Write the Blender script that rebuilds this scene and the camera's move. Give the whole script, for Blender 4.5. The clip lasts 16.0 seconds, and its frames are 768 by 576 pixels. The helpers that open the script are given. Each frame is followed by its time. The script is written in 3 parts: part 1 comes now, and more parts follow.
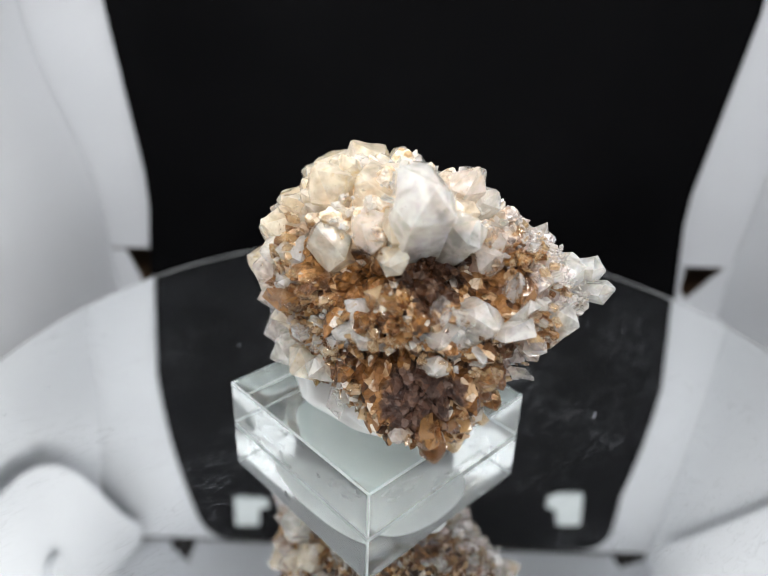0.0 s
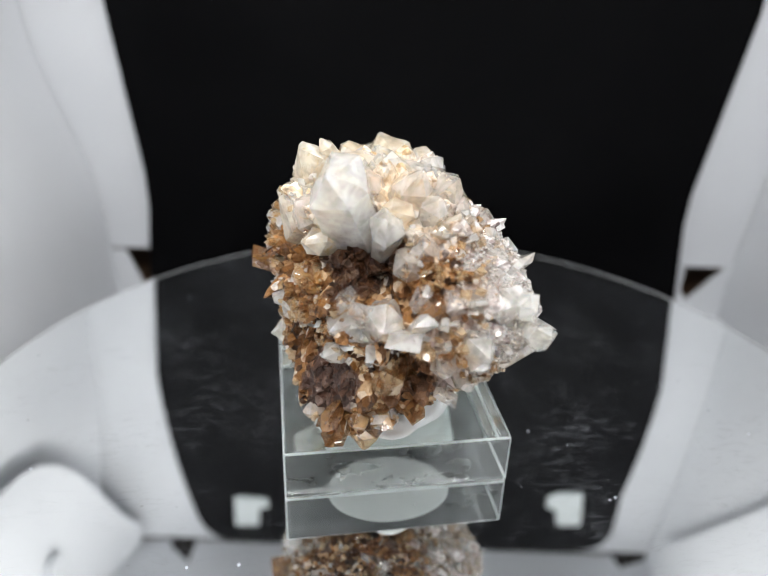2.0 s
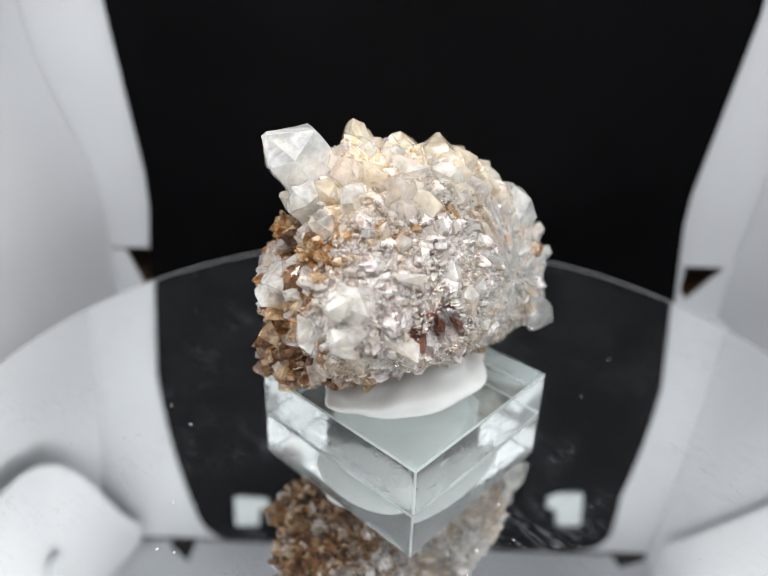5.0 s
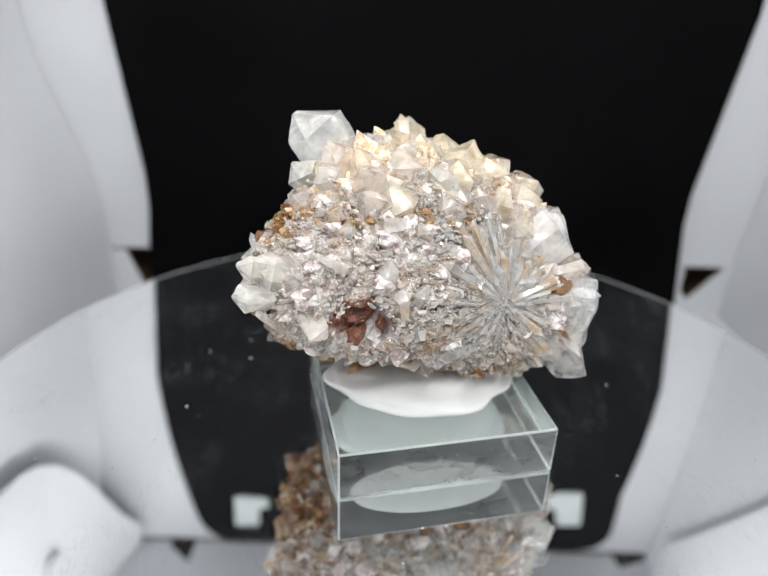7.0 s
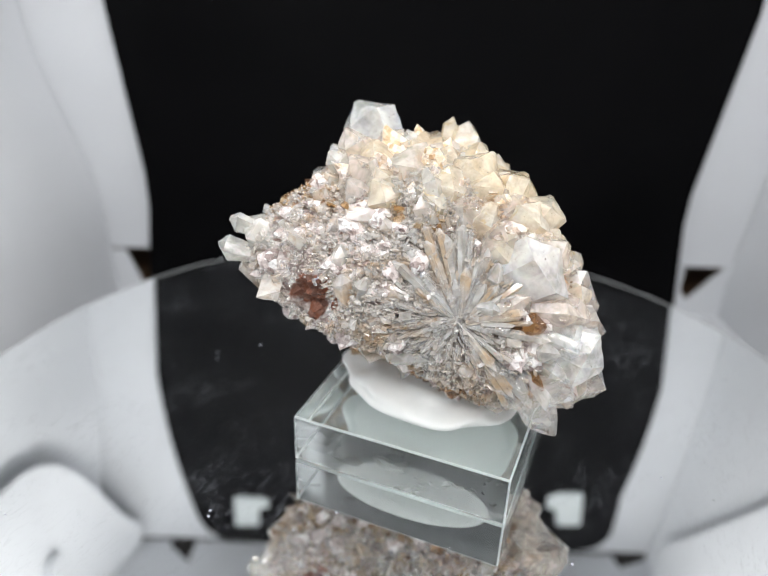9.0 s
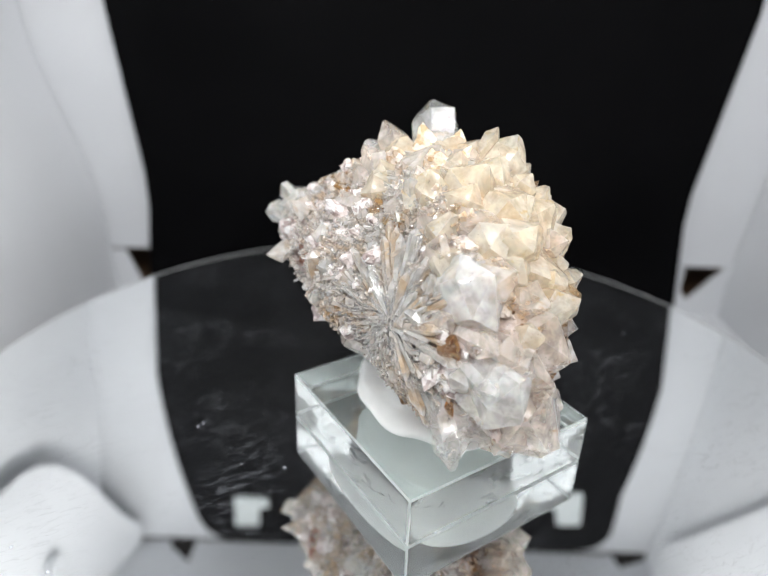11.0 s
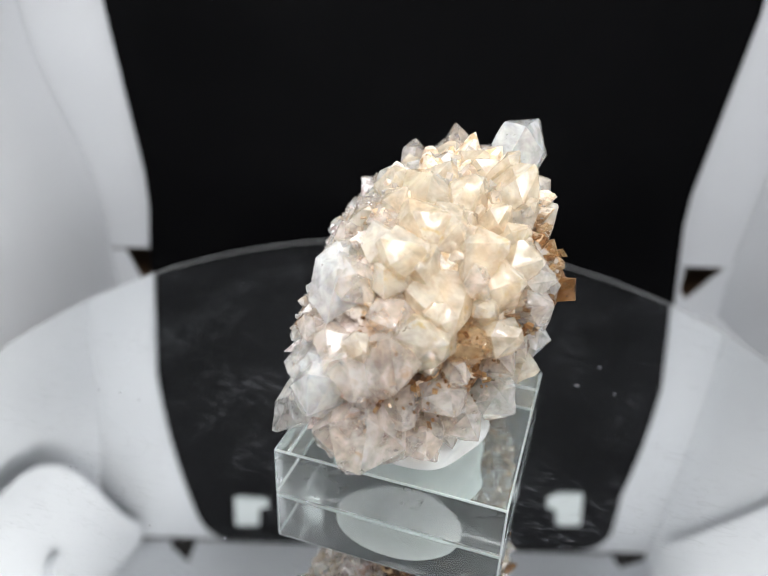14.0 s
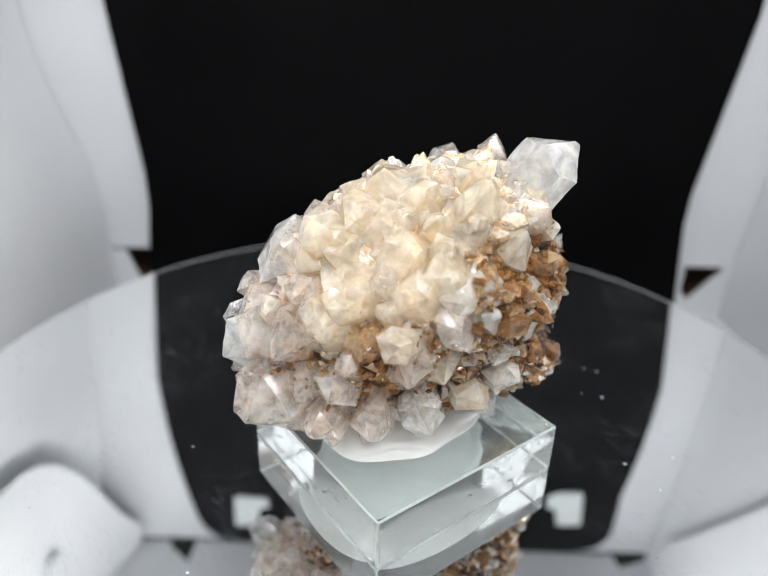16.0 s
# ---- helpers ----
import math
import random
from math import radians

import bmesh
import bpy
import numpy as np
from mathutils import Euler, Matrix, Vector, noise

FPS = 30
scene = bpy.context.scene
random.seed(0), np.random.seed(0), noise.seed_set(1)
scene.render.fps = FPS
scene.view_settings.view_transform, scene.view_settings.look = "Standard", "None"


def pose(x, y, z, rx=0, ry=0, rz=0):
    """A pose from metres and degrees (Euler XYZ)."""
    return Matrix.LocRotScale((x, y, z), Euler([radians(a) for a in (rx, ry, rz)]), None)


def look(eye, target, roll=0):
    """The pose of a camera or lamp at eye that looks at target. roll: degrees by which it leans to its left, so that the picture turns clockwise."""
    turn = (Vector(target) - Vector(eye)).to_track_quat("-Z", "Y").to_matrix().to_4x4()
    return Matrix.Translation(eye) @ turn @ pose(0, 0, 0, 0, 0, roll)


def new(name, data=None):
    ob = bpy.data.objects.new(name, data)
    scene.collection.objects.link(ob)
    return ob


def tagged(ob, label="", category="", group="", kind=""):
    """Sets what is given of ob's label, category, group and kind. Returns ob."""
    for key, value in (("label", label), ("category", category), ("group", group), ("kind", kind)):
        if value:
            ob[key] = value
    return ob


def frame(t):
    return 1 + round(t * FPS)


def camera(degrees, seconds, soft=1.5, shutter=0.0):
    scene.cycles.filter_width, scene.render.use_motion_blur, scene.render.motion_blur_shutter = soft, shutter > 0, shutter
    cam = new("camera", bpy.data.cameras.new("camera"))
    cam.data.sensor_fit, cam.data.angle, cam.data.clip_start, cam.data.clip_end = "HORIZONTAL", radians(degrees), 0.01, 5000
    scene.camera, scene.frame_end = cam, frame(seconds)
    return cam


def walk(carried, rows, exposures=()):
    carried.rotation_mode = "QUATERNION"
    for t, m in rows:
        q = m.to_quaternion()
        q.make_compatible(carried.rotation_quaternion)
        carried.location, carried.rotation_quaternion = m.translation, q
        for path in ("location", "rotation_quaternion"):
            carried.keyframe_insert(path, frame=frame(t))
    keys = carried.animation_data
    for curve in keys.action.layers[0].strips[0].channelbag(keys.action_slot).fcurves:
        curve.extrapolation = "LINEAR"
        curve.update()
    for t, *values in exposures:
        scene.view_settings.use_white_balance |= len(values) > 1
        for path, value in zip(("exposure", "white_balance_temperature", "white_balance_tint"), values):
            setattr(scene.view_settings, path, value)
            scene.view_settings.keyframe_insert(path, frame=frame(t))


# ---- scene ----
import itertools

U = 0.04                      # side of the acrylic block in metres; all lengths below are in block sides
SPIN, START = 17.287, 50.72   # turntable: degrees a second (clockwise from above) and its angle at the start
LEAN = 6.65                   # turn of the light box about the vertical, degrees

# ---- camera ----
cam = camera(58.48, 16.0, soft=1.0)
EYE = Vector((0.1888, -2.6933, 2.2199)) * U
AIM = EYE + Vector((-0.10256, 0.87917, -0.46535))
cam.data.dof.use_dof, cam.data.dof.focus_distance, cam.data.dof.aperture_fstop = True, 0.108, 12.0
walk(cam, [(0.0, look(EYE, AIM, 1.98)), (16.0, look(EYE, AIM, 1.98))])

# ---- light ----
world = bpy.data.worlds.new("dim_room")
scene.world = world
world.use_nodes = True
world.node_tree.nodes["Background"].inputs[0].default_value = (0.09, 0.085, 0.08, 1)
world.node_tree.nodes["Background"].inputs[1].default_value = 0.15
scene.view_settings.exposure = 0.0
LED_WATTS = 0.155

BOX = pose(0, 0, 0, 0, 0, LEAN)


# light strips on the top sheet: place, length, turn of the diffuser, share of the power; two run front to back, one across the front
STRIPS = ((pose(-0.95 * U, -0.75 * U, 3.93 * U, 0, 42, 0), 4.0, 1.25), (pose(1.25 * U, -0.75 * U, 3.93 * U, 0, -38, 0), 4.0, 1.08),
          (pose(0.15 * U, -3.0 * U, 3.9 * U, 40, 0, 0) @ pose(0, 0, 0, 0, 0, 90), 3.6, 0.85))


def led_lamp(place, long, share):
    data = bpy.data.lights.new("led_light", "AREA")
    data.shape, data.size, data.size_y, data.energy = "RECTANGLE", 0.30 * U, long * U, LED_WATTS * share
    data.color = (1.0, 0.99, 0.97)
    new("led_light", data).matrix_world = BOX @ place


for strip in STRIPS:
    led_lamp(*strip)


# ---- materials ----
def material(name):
    m = bpy.data.materials.new(name)
    m.use_nodes = True
    nt = m.node_tree
    return m, nt, nt.nodes["Principled BSDF"]


def ramp(nt, src, stops):
    n = nt.nodes.new("ShaderNodeValToRGB")
    while len(n.color_ramp.elements) < len(stops):
        n.color_ramp.elements.new(0.5)
    for el, (at, col) in zip(n.color_ramp.elements, stops):
        el.position = at
        el.color = (*col, 1) if len(col) == 3 else col
    nt.links.new(src, n.inputs[0])
    return n.outputs[0]


def mix(nt, fac, a, b, blend="MIX"):
    n = nt.nodes.new("ShaderNodeMix")
    n.data_type, n.blend_type = "RGBA", blend
    for sock, value in ((n.inputs[0], fac), (n.inputs[6], a), (n.inputs[7], b)):
        if hasattr(value, "is_linked"):
            nt.links.new(value, sock)
        elif isinstance(value, (int, float)):
            sock.default_value = value
        else:
            sock.default_value = (*value, 1)
    return n.outputs[2]


def noise_tex(nt, coords, scale, detail=4, rough=0.55, distort=0.0):
    n = nt.nodes.new("ShaderNodeTexNoise")
    n.inputs["Scale"].default_value, n.inputs["Detail"].default_value = scale, detail
    n.inputs["Roughness"].default_value, n.inputs["Distortion"].default_value = rough, distort
    nt.links.new(coords, n.inputs["Vector"])
    return n.outputs["Fac"]


def voronoi(nt, coords, scale, feature="F1", out="Distance"):
    n = nt.nodes.new("ShaderNodeTexVoronoi")
    n.feature = feature
    n.inputs["Scale"].default_value = scale
    nt.links.new(coords, n.inputs["Vector"])
    return n.outputs[out]


def object_coords(nt):
    return nt.nodes.new("ShaderNodeTexCoord").outputs["Object"]


def bump(nt, bsdf, height, strength, distance):
    n = nt.nodes.new("ShaderNodeBump")
    n.inputs["Strength"].default_value, n.inputs["Distance"].default_value = strength, distance
    nt.links.new(height, n.inputs["Height"])
    nt.links.new(n.outputs[0], bsdf.inputs["Normal"])


def math_node(nt, op, a, b=0.0, clamp=False):
    n = nt.nodes.new("ShaderNodeMath")
    n.operation, n.use_clamp = op, clamp
    for sock, value in ((n.inputs[0], a), (n.inputs[1], b)):
        if hasattr(value, "is_linked"):
            nt.links.new(value, sock)
        else:
            sock.default_value = value
    return n.outputs[0]


def plastic_sheet():
    m, nt, b = material("white_plastic_sheet")
    co = object_coords(nt)
    n1 = noise_tex(nt, co, 14, 3)
    nt.links.new(ramp(nt, n1, [(0.3, (0.62, 0.635, 0.66)), (0.7, (0.69, 0.705, 0.73))]), b.inputs["Base Color"])
    b.inputs["Roughness"].default_value = 0.48
    b.inputs["Specular IOR Level"].default_value = 0.35
    bump(nt, b, noise_tex(nt, co, 900, 2), 0.08, 0.0002)
    return m


def black_sheet():
    m, nt, b = material("black_plastic_sheet")
    co = object_coords(nt)
    nt.links.new(ramp(nt, noise_tex(nt, co, 30, 3), [(0.3, (0.002, 0.002, 0.0024)), (0.7, (0.0035, 0.0035, 0.004))]), b.inputs["Base Color"])
    b.inputs["Roughness"].default_value = 0.5
    b.inputs["Specular IOR Level"].default_value = 0.035
    bump(nt, b, noise_tex(nt, co, 1500, 2), 0.1, 0.0002)
    return m


def mirror_glass():
    m, nt, b = material("dusty_mirror")
    co = object_coords(nt)
    b.inputs["Metallic"].default_value = 1.0
    b.inputs["Base Color"].default_value = (0.95, 0.965, 0.965, 1)
    b.inputs["Roughness"].default_value = 0.015
    # dust film, wiped streaks and specks on the glass
    dust = nt.nodes.new("ShaderNodeBsdfDiffuse")
    dust.inputs[0].default_value = (0.58, 0.61, 0.68, 1)
    stretch = nt.nodes.new("ShaderNodeMapping")
    stretch.inputs["Scale"].default_value = (1.0, 3.2, 1.0)
    stretch.inputs["Rotation"].default_value = (0, 0, 0.6)
    nt.links.new(co, stretch.inputs[0])
    streak = ramp(nt, noise_tex(nt, stretch.outputs[0], 260, 6, 0.7, 1.2), [(0.51, (0, 0, 0)), (0.72, (1, 1, 1))])
    cloud = ramp(nt, noise_tex(nt, co, 45, 4), [(0.43, (0, 0, 0)), (0.66, (1, 1, 1))])
    speck = ramp(nt, voronoi(nt, co, 260), [(0.05, (1, 1, 1)), (0.10, (0, 0, 0))])
    rare = ramp(nt, noise_tex(nt, co, 170, 1), [(0.57, (0, 0, 0)), (0.62, (1, 1, 1))])
    wiped = math_node(nt, "MULTIPLY", streak, cloud)
    spots = math_node(nt, "MULTIPLY", speck, rare)
    film = math_node(nt, "MULTIPLY_ADD", wiped, 0.20)
    nt.nodes[film.node.name].inputs[2].default_value = 0.010
    total = math_node(nt, "ADD", film, math_node(nt, "MULTIPLY", spots, 0.75), True)
    blend = nt.nodes.new("ShaderNodeMixShader")
    nt.links.new(total, blend.inputs[0])
    nt.links.new(b.outputs[0], blend.inputs[1])
    nt.links.new(dust.outputs[0], blend.inputs[2])
    nt.links.new(blend.outputs[0], nt.nodes["Material Output"].inputs[0])
    return m


def clear_acrylic():
    m, nt, b = material("clear_acrylic")
    b.inputs["Transmission Weight"].default_value = 1.0
    b.inputs["Base Color"].default_value = (0.945, 0.985, 0.98, 1)
    b.inputs["IOR"].default_value = 1.49
    co = object_coords(nt)
    nt.links.new(ramp(nt, noise_tex(nt, co, 120, 4), [(0.4, (0.0, 0.0, 0.0)), (0.75, (0.015, 0.015, 0.015))]), b.inputs["Roughness"])
    # pale haze mixed into the surface, in place of light refracted inside the block
    film = nt.nodes.new("ShaderNodeBsdfTranslucent")
    film.inputs[0].default_value = (0.85, 0.9, 0.9, 1)
    haze = nt.nodes.new("ShaderNodeBsdfDiffuse")
    haze.inputs[0].default_value = (0.85, 0.9, 0.9, 1)
    both, blend = nt.nodes.new("ShaderNodeMixShader"), nt.nodes.new("ShaderNodeMixShader")
    nt.links.new(film.outputs[0], both.inputs[1])
    nt.links.new(haze.outputs[0], both.inputs[2])
    pale_mix = ramp(nt, noise_tex(nt, co, 130, 5, 0.6, 1.0), [(0.4, (0.035, 0.035, 0.035)), (0.75, (0.075, 0.075, 0.075))])
    nt.links.new(pale_mix, blend.inputs[0])
    nt.links.new(b.outputs[0], blend.inputs[1])
    nt.links.new(both.outputs[0], blend.inputs[2])
    nt.links.new(blend.outputs[0], nt.nodes["Material Output"].inputs[0])
    return m


def plain(name, a, b_col, rough, scale=80, metal=0.0, bump_by=0.0):
    m, nt, b = material(name)
    co = object_coords(nt)
    nt.links.new(ramp(nt, noise_tex(nt, co, scale, 4), [(0.3, a), (0.7, b_col)]), b.inputs["Base Color"])
    b.inputs["Roughness"].default_value, b.inputs["Metallic"].default_value = rough, metal
    if bump_by:
        bump(nt, b, noise_tex(nt, co, scale * 6, 3), bump_by, 0.0005)
    return m


def quartz(name, low, high, stain, stain_at, clear, rough, glow=0.9, deep=0.005, patch=None, glass=0.3):
    """Milky quartz: clouded glowing body under glassy faces, rusty film in patches, rare dark flecks, faint growth lines."""
    m, nt, b = material(name)
    co = object_coords(nt)
    info = nt.nodes.new("ShaderNodeObjectInfo")
    geo = nt.nodes.new("ShaderNodeNewGeometry")
    rand = math_node(nt, "FRACT", math_node(nt, "ADD", info.outputs["Random"], geo.outputs["Random Per Island"]))
    shift = nt.nodes.new("ShaderNodeVectorMath")
    shift.operation = "MULTIPLY_ADD"
    nt.links.new(rand, shift.inputs[0])
    shift.inputs[1].default_value = (3, 5, 7)
    nt.links.new(co, shift.inputs[2])
    at = shift.outputs[0]
    body = ramp(nt, rand, [(0.1, low), (0.9, high)])
    cloud = ramp(nt, noise_tex(nt, at, 190, 4, 0.55, 0.6), [(0.36, tuple(c * f for c, f in zip(low, (0.94, 0.86, 0.76)))), (0.64, tuple(min(0.98, c * 1.05) for c in high))])
    body = mix(nt, 0.4, body, cloud)
    if patch:
        body = mix(nt, ramp(nt, noise_tex(nt, co, 85, 5, 0.62, 0.6), [(0.46, (0, 0, 0)), (0.62, (0.85, 0.85, 0.85))]), body, patch)
    rust = ramp(nt, noise_tex(nt, at, 260, 6, 0.68, 1.0), [(stain_at, (0, 0, 0)), (stain_at + 0.12, (0.9, 0.9, 0.9))])
    body = mix(nt, rust, body, stain)
    fleck = ramp(nt, noise_tex(nt, at, 900, 4, 0.7, 2.0), [(0.655, (0, 0, 0)), (0.685, (0.9, 0.9, 0.9))])
    nt.links.new(mix(nt, fleck, body, (0.13, 0.07, 0.035)), b.inputs["Base Color"])
    b.inputs["IOR"].default_value = 1.54
    b.inputs["Transmission Weight"].default_value = glass
    see = nt.nodes.new("ShaderNodeBsdfTransparent")
    see.inputs[0].default_value = (*[0.35 + 0.65 * c for c in high], 1)
    through_it = nt.nodes.new("ShaderNodeMixShader")
    nt.links.new(ramp(nt, noise_tex(nt, at, 300, 3, 0.6, 0.35), [(0.36, (min(0.9, clear * 1.5),) * 3), (0.64, (clear * 0.5,) * 3)]), through_it.inputs[0])
    nt.links.new(b.outputs[0], through_it.inputs[1])
    nt.links.new(see.outputs[0], through_it.inputs[2])
    nt.links.new(through_it.outputs[0], nt.nodes["Material Output"].inputs[0])
    b.inputs["Subsurface Weight"].default_value = glow
    b.inputs["Subsurface Radius"].default_value = (1.0, 0.85, 0.7)
    b.inputs["Subsurface Scale"].default_value = deep
    b.inputs["Coat Weight"].default_value = 1.0
    b.inputs["Coat Roughness"].default_value = 0.02
    nt.links.new(ramp(nt, noise_tex(nt, at, 700, 3), [(0.35, (rough * 0.5,) * 3), (0.7, (rough * 2.5,) * 3)]), b.inputs["Roughness"])
    # growth lines across the prism faces
    lines = nt.nodes.new("ShaderNodeMapping")
    lines.inputs["Scale"].default_value = (0.25, 0.25, 3.0)
    nt.links.new(at, lines.inputs[0])
    bump(nt, b, math_node(nt, "ADD", noise_tex(nt, at, 420, 4, 0.6), math_node(nt, "MULTIPLY", noise_tex(nt, lines.outputs[0], 900, 2), 0.3)), 0.22, 0.0005)
    return m


# pockets in the rock, orange or dark iron oxide with the hollows' shade put into the dark colours: place, size, colour
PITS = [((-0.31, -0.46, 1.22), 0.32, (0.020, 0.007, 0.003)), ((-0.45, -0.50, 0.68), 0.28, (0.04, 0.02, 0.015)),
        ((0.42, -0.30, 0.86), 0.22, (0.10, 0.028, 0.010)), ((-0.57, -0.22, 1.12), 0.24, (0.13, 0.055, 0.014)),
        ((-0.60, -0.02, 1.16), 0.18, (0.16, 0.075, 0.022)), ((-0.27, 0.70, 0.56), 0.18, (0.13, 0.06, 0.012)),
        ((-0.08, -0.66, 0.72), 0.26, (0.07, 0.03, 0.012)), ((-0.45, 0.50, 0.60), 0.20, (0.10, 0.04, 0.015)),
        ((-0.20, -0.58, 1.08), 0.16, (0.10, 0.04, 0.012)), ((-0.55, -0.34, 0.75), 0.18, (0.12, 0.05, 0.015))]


def rock_matrix():
    """Rusty, grainy host rock: ochre on one flank, mauve-grey and glittering on the broken flank."""
    m, nt, b = material("rusty_host_rock")
    co = object_coords(nt)
    cells = voronoi(nt, co, 850, "F1", "Color")
    sep = nt.nodes.new("ShaderNodeSeparateColor")
    nt.links.new(cells, sep.inputs[0])
    ochre = ramp(nt, sep.outputs[0], [(0.0, (0.020, 0.009, 0.005)), (0.35, (0.12, 0.05, 0.015)), (0.65, (0.30, 0.14, 0.045)), (0.87, (0.56, 0.38, 0.22)), (1.0, (0.84, 0.79, 0.72))])
    mauve = ramp(nt, sep.outputs[1], [(0.0, (0.26, 0.20, 0.19)), (0.25, (0.56, 0.48, 0.46)), (0.6, (0.76, 0.70, 0.69)), (1.0, (0.92, 0.91, 0.90))])
    cream = ramp(nt, sep.outputs[2], [(0.0, (0.70, 0.48, 0.26)), (0.35, (0.86, 0.69, 0.50)), (1.0, (0.93, 0.85, 0.75))])
    xyz = nt.nodes.new("ShaderNodeSeparateXYZ")
    nt.links.new(co, xyz.inputs[0])
    wob = noise_tex(nt, co, 110, 4, 0.6)
    east = math_node(nt, "ADD", math_node(nt, "MULTIPLY", xyz.outputs[0], 1.0 / U), math_node(nt, "MULTIPLY", wob, 0.7))
    is_mauve = ramp(nt, east, [(0.30, (0, 0, 0)), (0.48, (1, 1, 1))])
    north = math_node(nt, "ADD", math_node(nt, "MULTIPLY", xyz.outputs[1], 1.0 / U), math_node(nt, "MULTIPLY", wob, 0.6))
    is_cream = ramp(nt, north, [(0.25, (0, 0, 0)), (0.50, (1, 1, 1))])
    high_up = ramp(nt, math_node(nt, "ADD", math_node(nt, "MULTIPLY", xyz.outputs[2], 0.5 / U), math_node(nt, "MULTIPLY", wob, 0.2)), [(0.50, (0, 0, 0)), (0.62, (1, 1, 1))])
    is_cream = math_node(nt, "MULTIPLY", is_cream, high_up)
    crest = ramp(nt, math_node(nt, "ADD", math_node(nt, "MULTIPLY", xyz.outputs[2], 0.5 / U), math_node(nt, "MULTIPLY", wob, 0.12)), [(0.655, (0, 0, 0)), (0.70, (1, 1, 1))])
    is_cream = math_node(nt, "MAXIMUM", is_cream, crest)
    col = mix(nt, is_cream, ochre, cream)
    col = mix(nt, is_mauve, col, mauve)
    rust = ramp(nt, noise_tex(nt, co, 150, 6, 0.7, 0.8), [(0.54, (0, 0, 0)), (0.66, (1, 1, 1))])
    col = mix(nt, rust, col, mix(nt, 0.5, col, (0.20, 0.075, 0.022)))
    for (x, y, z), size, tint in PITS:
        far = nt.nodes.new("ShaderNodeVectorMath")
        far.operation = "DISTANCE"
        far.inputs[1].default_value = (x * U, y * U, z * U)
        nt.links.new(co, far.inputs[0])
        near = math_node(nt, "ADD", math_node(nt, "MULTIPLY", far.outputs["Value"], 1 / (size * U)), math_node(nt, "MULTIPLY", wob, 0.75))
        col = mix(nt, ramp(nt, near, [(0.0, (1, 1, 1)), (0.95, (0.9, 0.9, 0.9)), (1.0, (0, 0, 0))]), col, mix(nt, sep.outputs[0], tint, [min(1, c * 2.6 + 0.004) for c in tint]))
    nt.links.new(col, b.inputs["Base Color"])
    nt.links.new(ramp(nt, sep.outputs[2], [(0.2, (0.12, 0.12, 0.12)), (0.8, (0.65, 0.65, 0.65))]), b.inputs["Roughness"])
    b.inputs["Specular IOR Level"].default_value = 0.35
    facet = voronoi(nt, co, 700, "F1", "Distance")
    bump(nt, b, math_node(nt, "ADD", facet, noise_tex(nt, co, 1600, 3)), 0.9, 0.0008)
    return m


SHEET, BLACK, MIRROR, ACRYLIC = plastic_sheet(), black_sheet(), mirror_glass(), clear_acrylic()
PUTTY = plain("white_putty", (0.80, 0.82, 0.81), (0.88, 0.89, 0.88), 0.5, 160, 0, 0.12)
RIM = plain("ground_glass_edge", (0.30, 0.31, 0.32), (0.42, 0.43, 0.44), 0.35, 300)
DARK = plain("black_plastic", (0.012, 0.012, 0.013), (0.02, 0.02, 0.022), 0.4, 120)
WOOD = plain("brown_table_wood", (0.16, 0.09, 0.05), (0.26, 0.16, 0.09), 0.45, 25)
SAWN = plain("scuffed_acrylic_edge", (0.74, 0.82, 0.82), (0.9, 0.95, 0.95), 0.35, 220)
SAWN.node_tree.nodes["Principled BSDF"].inputs["Transmission Weight"].default_value = 0.65
TAB = plain("white_tab_plastic", (0.52, 0.56, 0.56), (0.60, 0.64, 0.64), 0.45, 200)
LED = bpy.data.materials.new("led_diffuser")
LED.use_nodes = True
LED.node_tree.nodes["Principled BSDF"].inputs["Emission Color"].default_value = (0.97, 0.985, 1, 1)
LED.node_tree.nodes["Principled BSDF"].inputs["Emission Strength"].default_value = 2.0
Q_WHITE = quartz("white_quartz", (0.87, 0.86, 0.82), (0.95, 0.94, 0.91), (0.66, 0.46, 0.24), 0.63, 0.44, 0.05, 0.5, 0.004, None, 0.4)
Q_MILK = quartz("milk_white_quartz", (0.89, 0.91, 0.91), (0.96, 0.96, 0.94), (0.60, 0.40, 0.24), 0.67, 0.40, 0.05, 0.6, 0.005, None, 0.3)
Q_CREAM = quartz("cream_quartz", (0.95, 0.78, 0.59), (0.97, 0.89, 0.77), (0.90, 0.62, 0.22), 0.60, 0.40, 0.05, 0.6, 0.005, None, 0.3)
Q_SMOKY = quartz("pinkish_smoky_quartz", (0.86, 0.74, 0.66), (0.95, 0.91, 0.87), (0.66, 0.38, 0.17), 0.60, 0.52, 0.04, 0.5, 0.004, None, 0.45)
Q_HONEY = quartz("honey_stained_quartz", (0.56, 0.32, 0.12), (0.90, 0.74, 0.52), (0.32, 0.14, 0.035), 0.53, 0.55, 0.05, 0.4, 0.004, None, 0.4)
Q_RUSTY = quartz("rust_stained_quartz", (0.17, 0.065, 0.02), (0.62, 0.37, 0.16), (0.07, 0.028, 0.010), 0.50, 0.40, 0.06, 0.4, 0.003)
Q_MAUVE = quartz("mauve_grey_quartz", (0.75, 0.70, 0.66), (0.97, 0.95, 0.92), (0.50, 0.31, 0.16), 0.57, 0.40, 0.04, 0.3, 0.003, (0.72, 0.50, 0.30), 0.35)
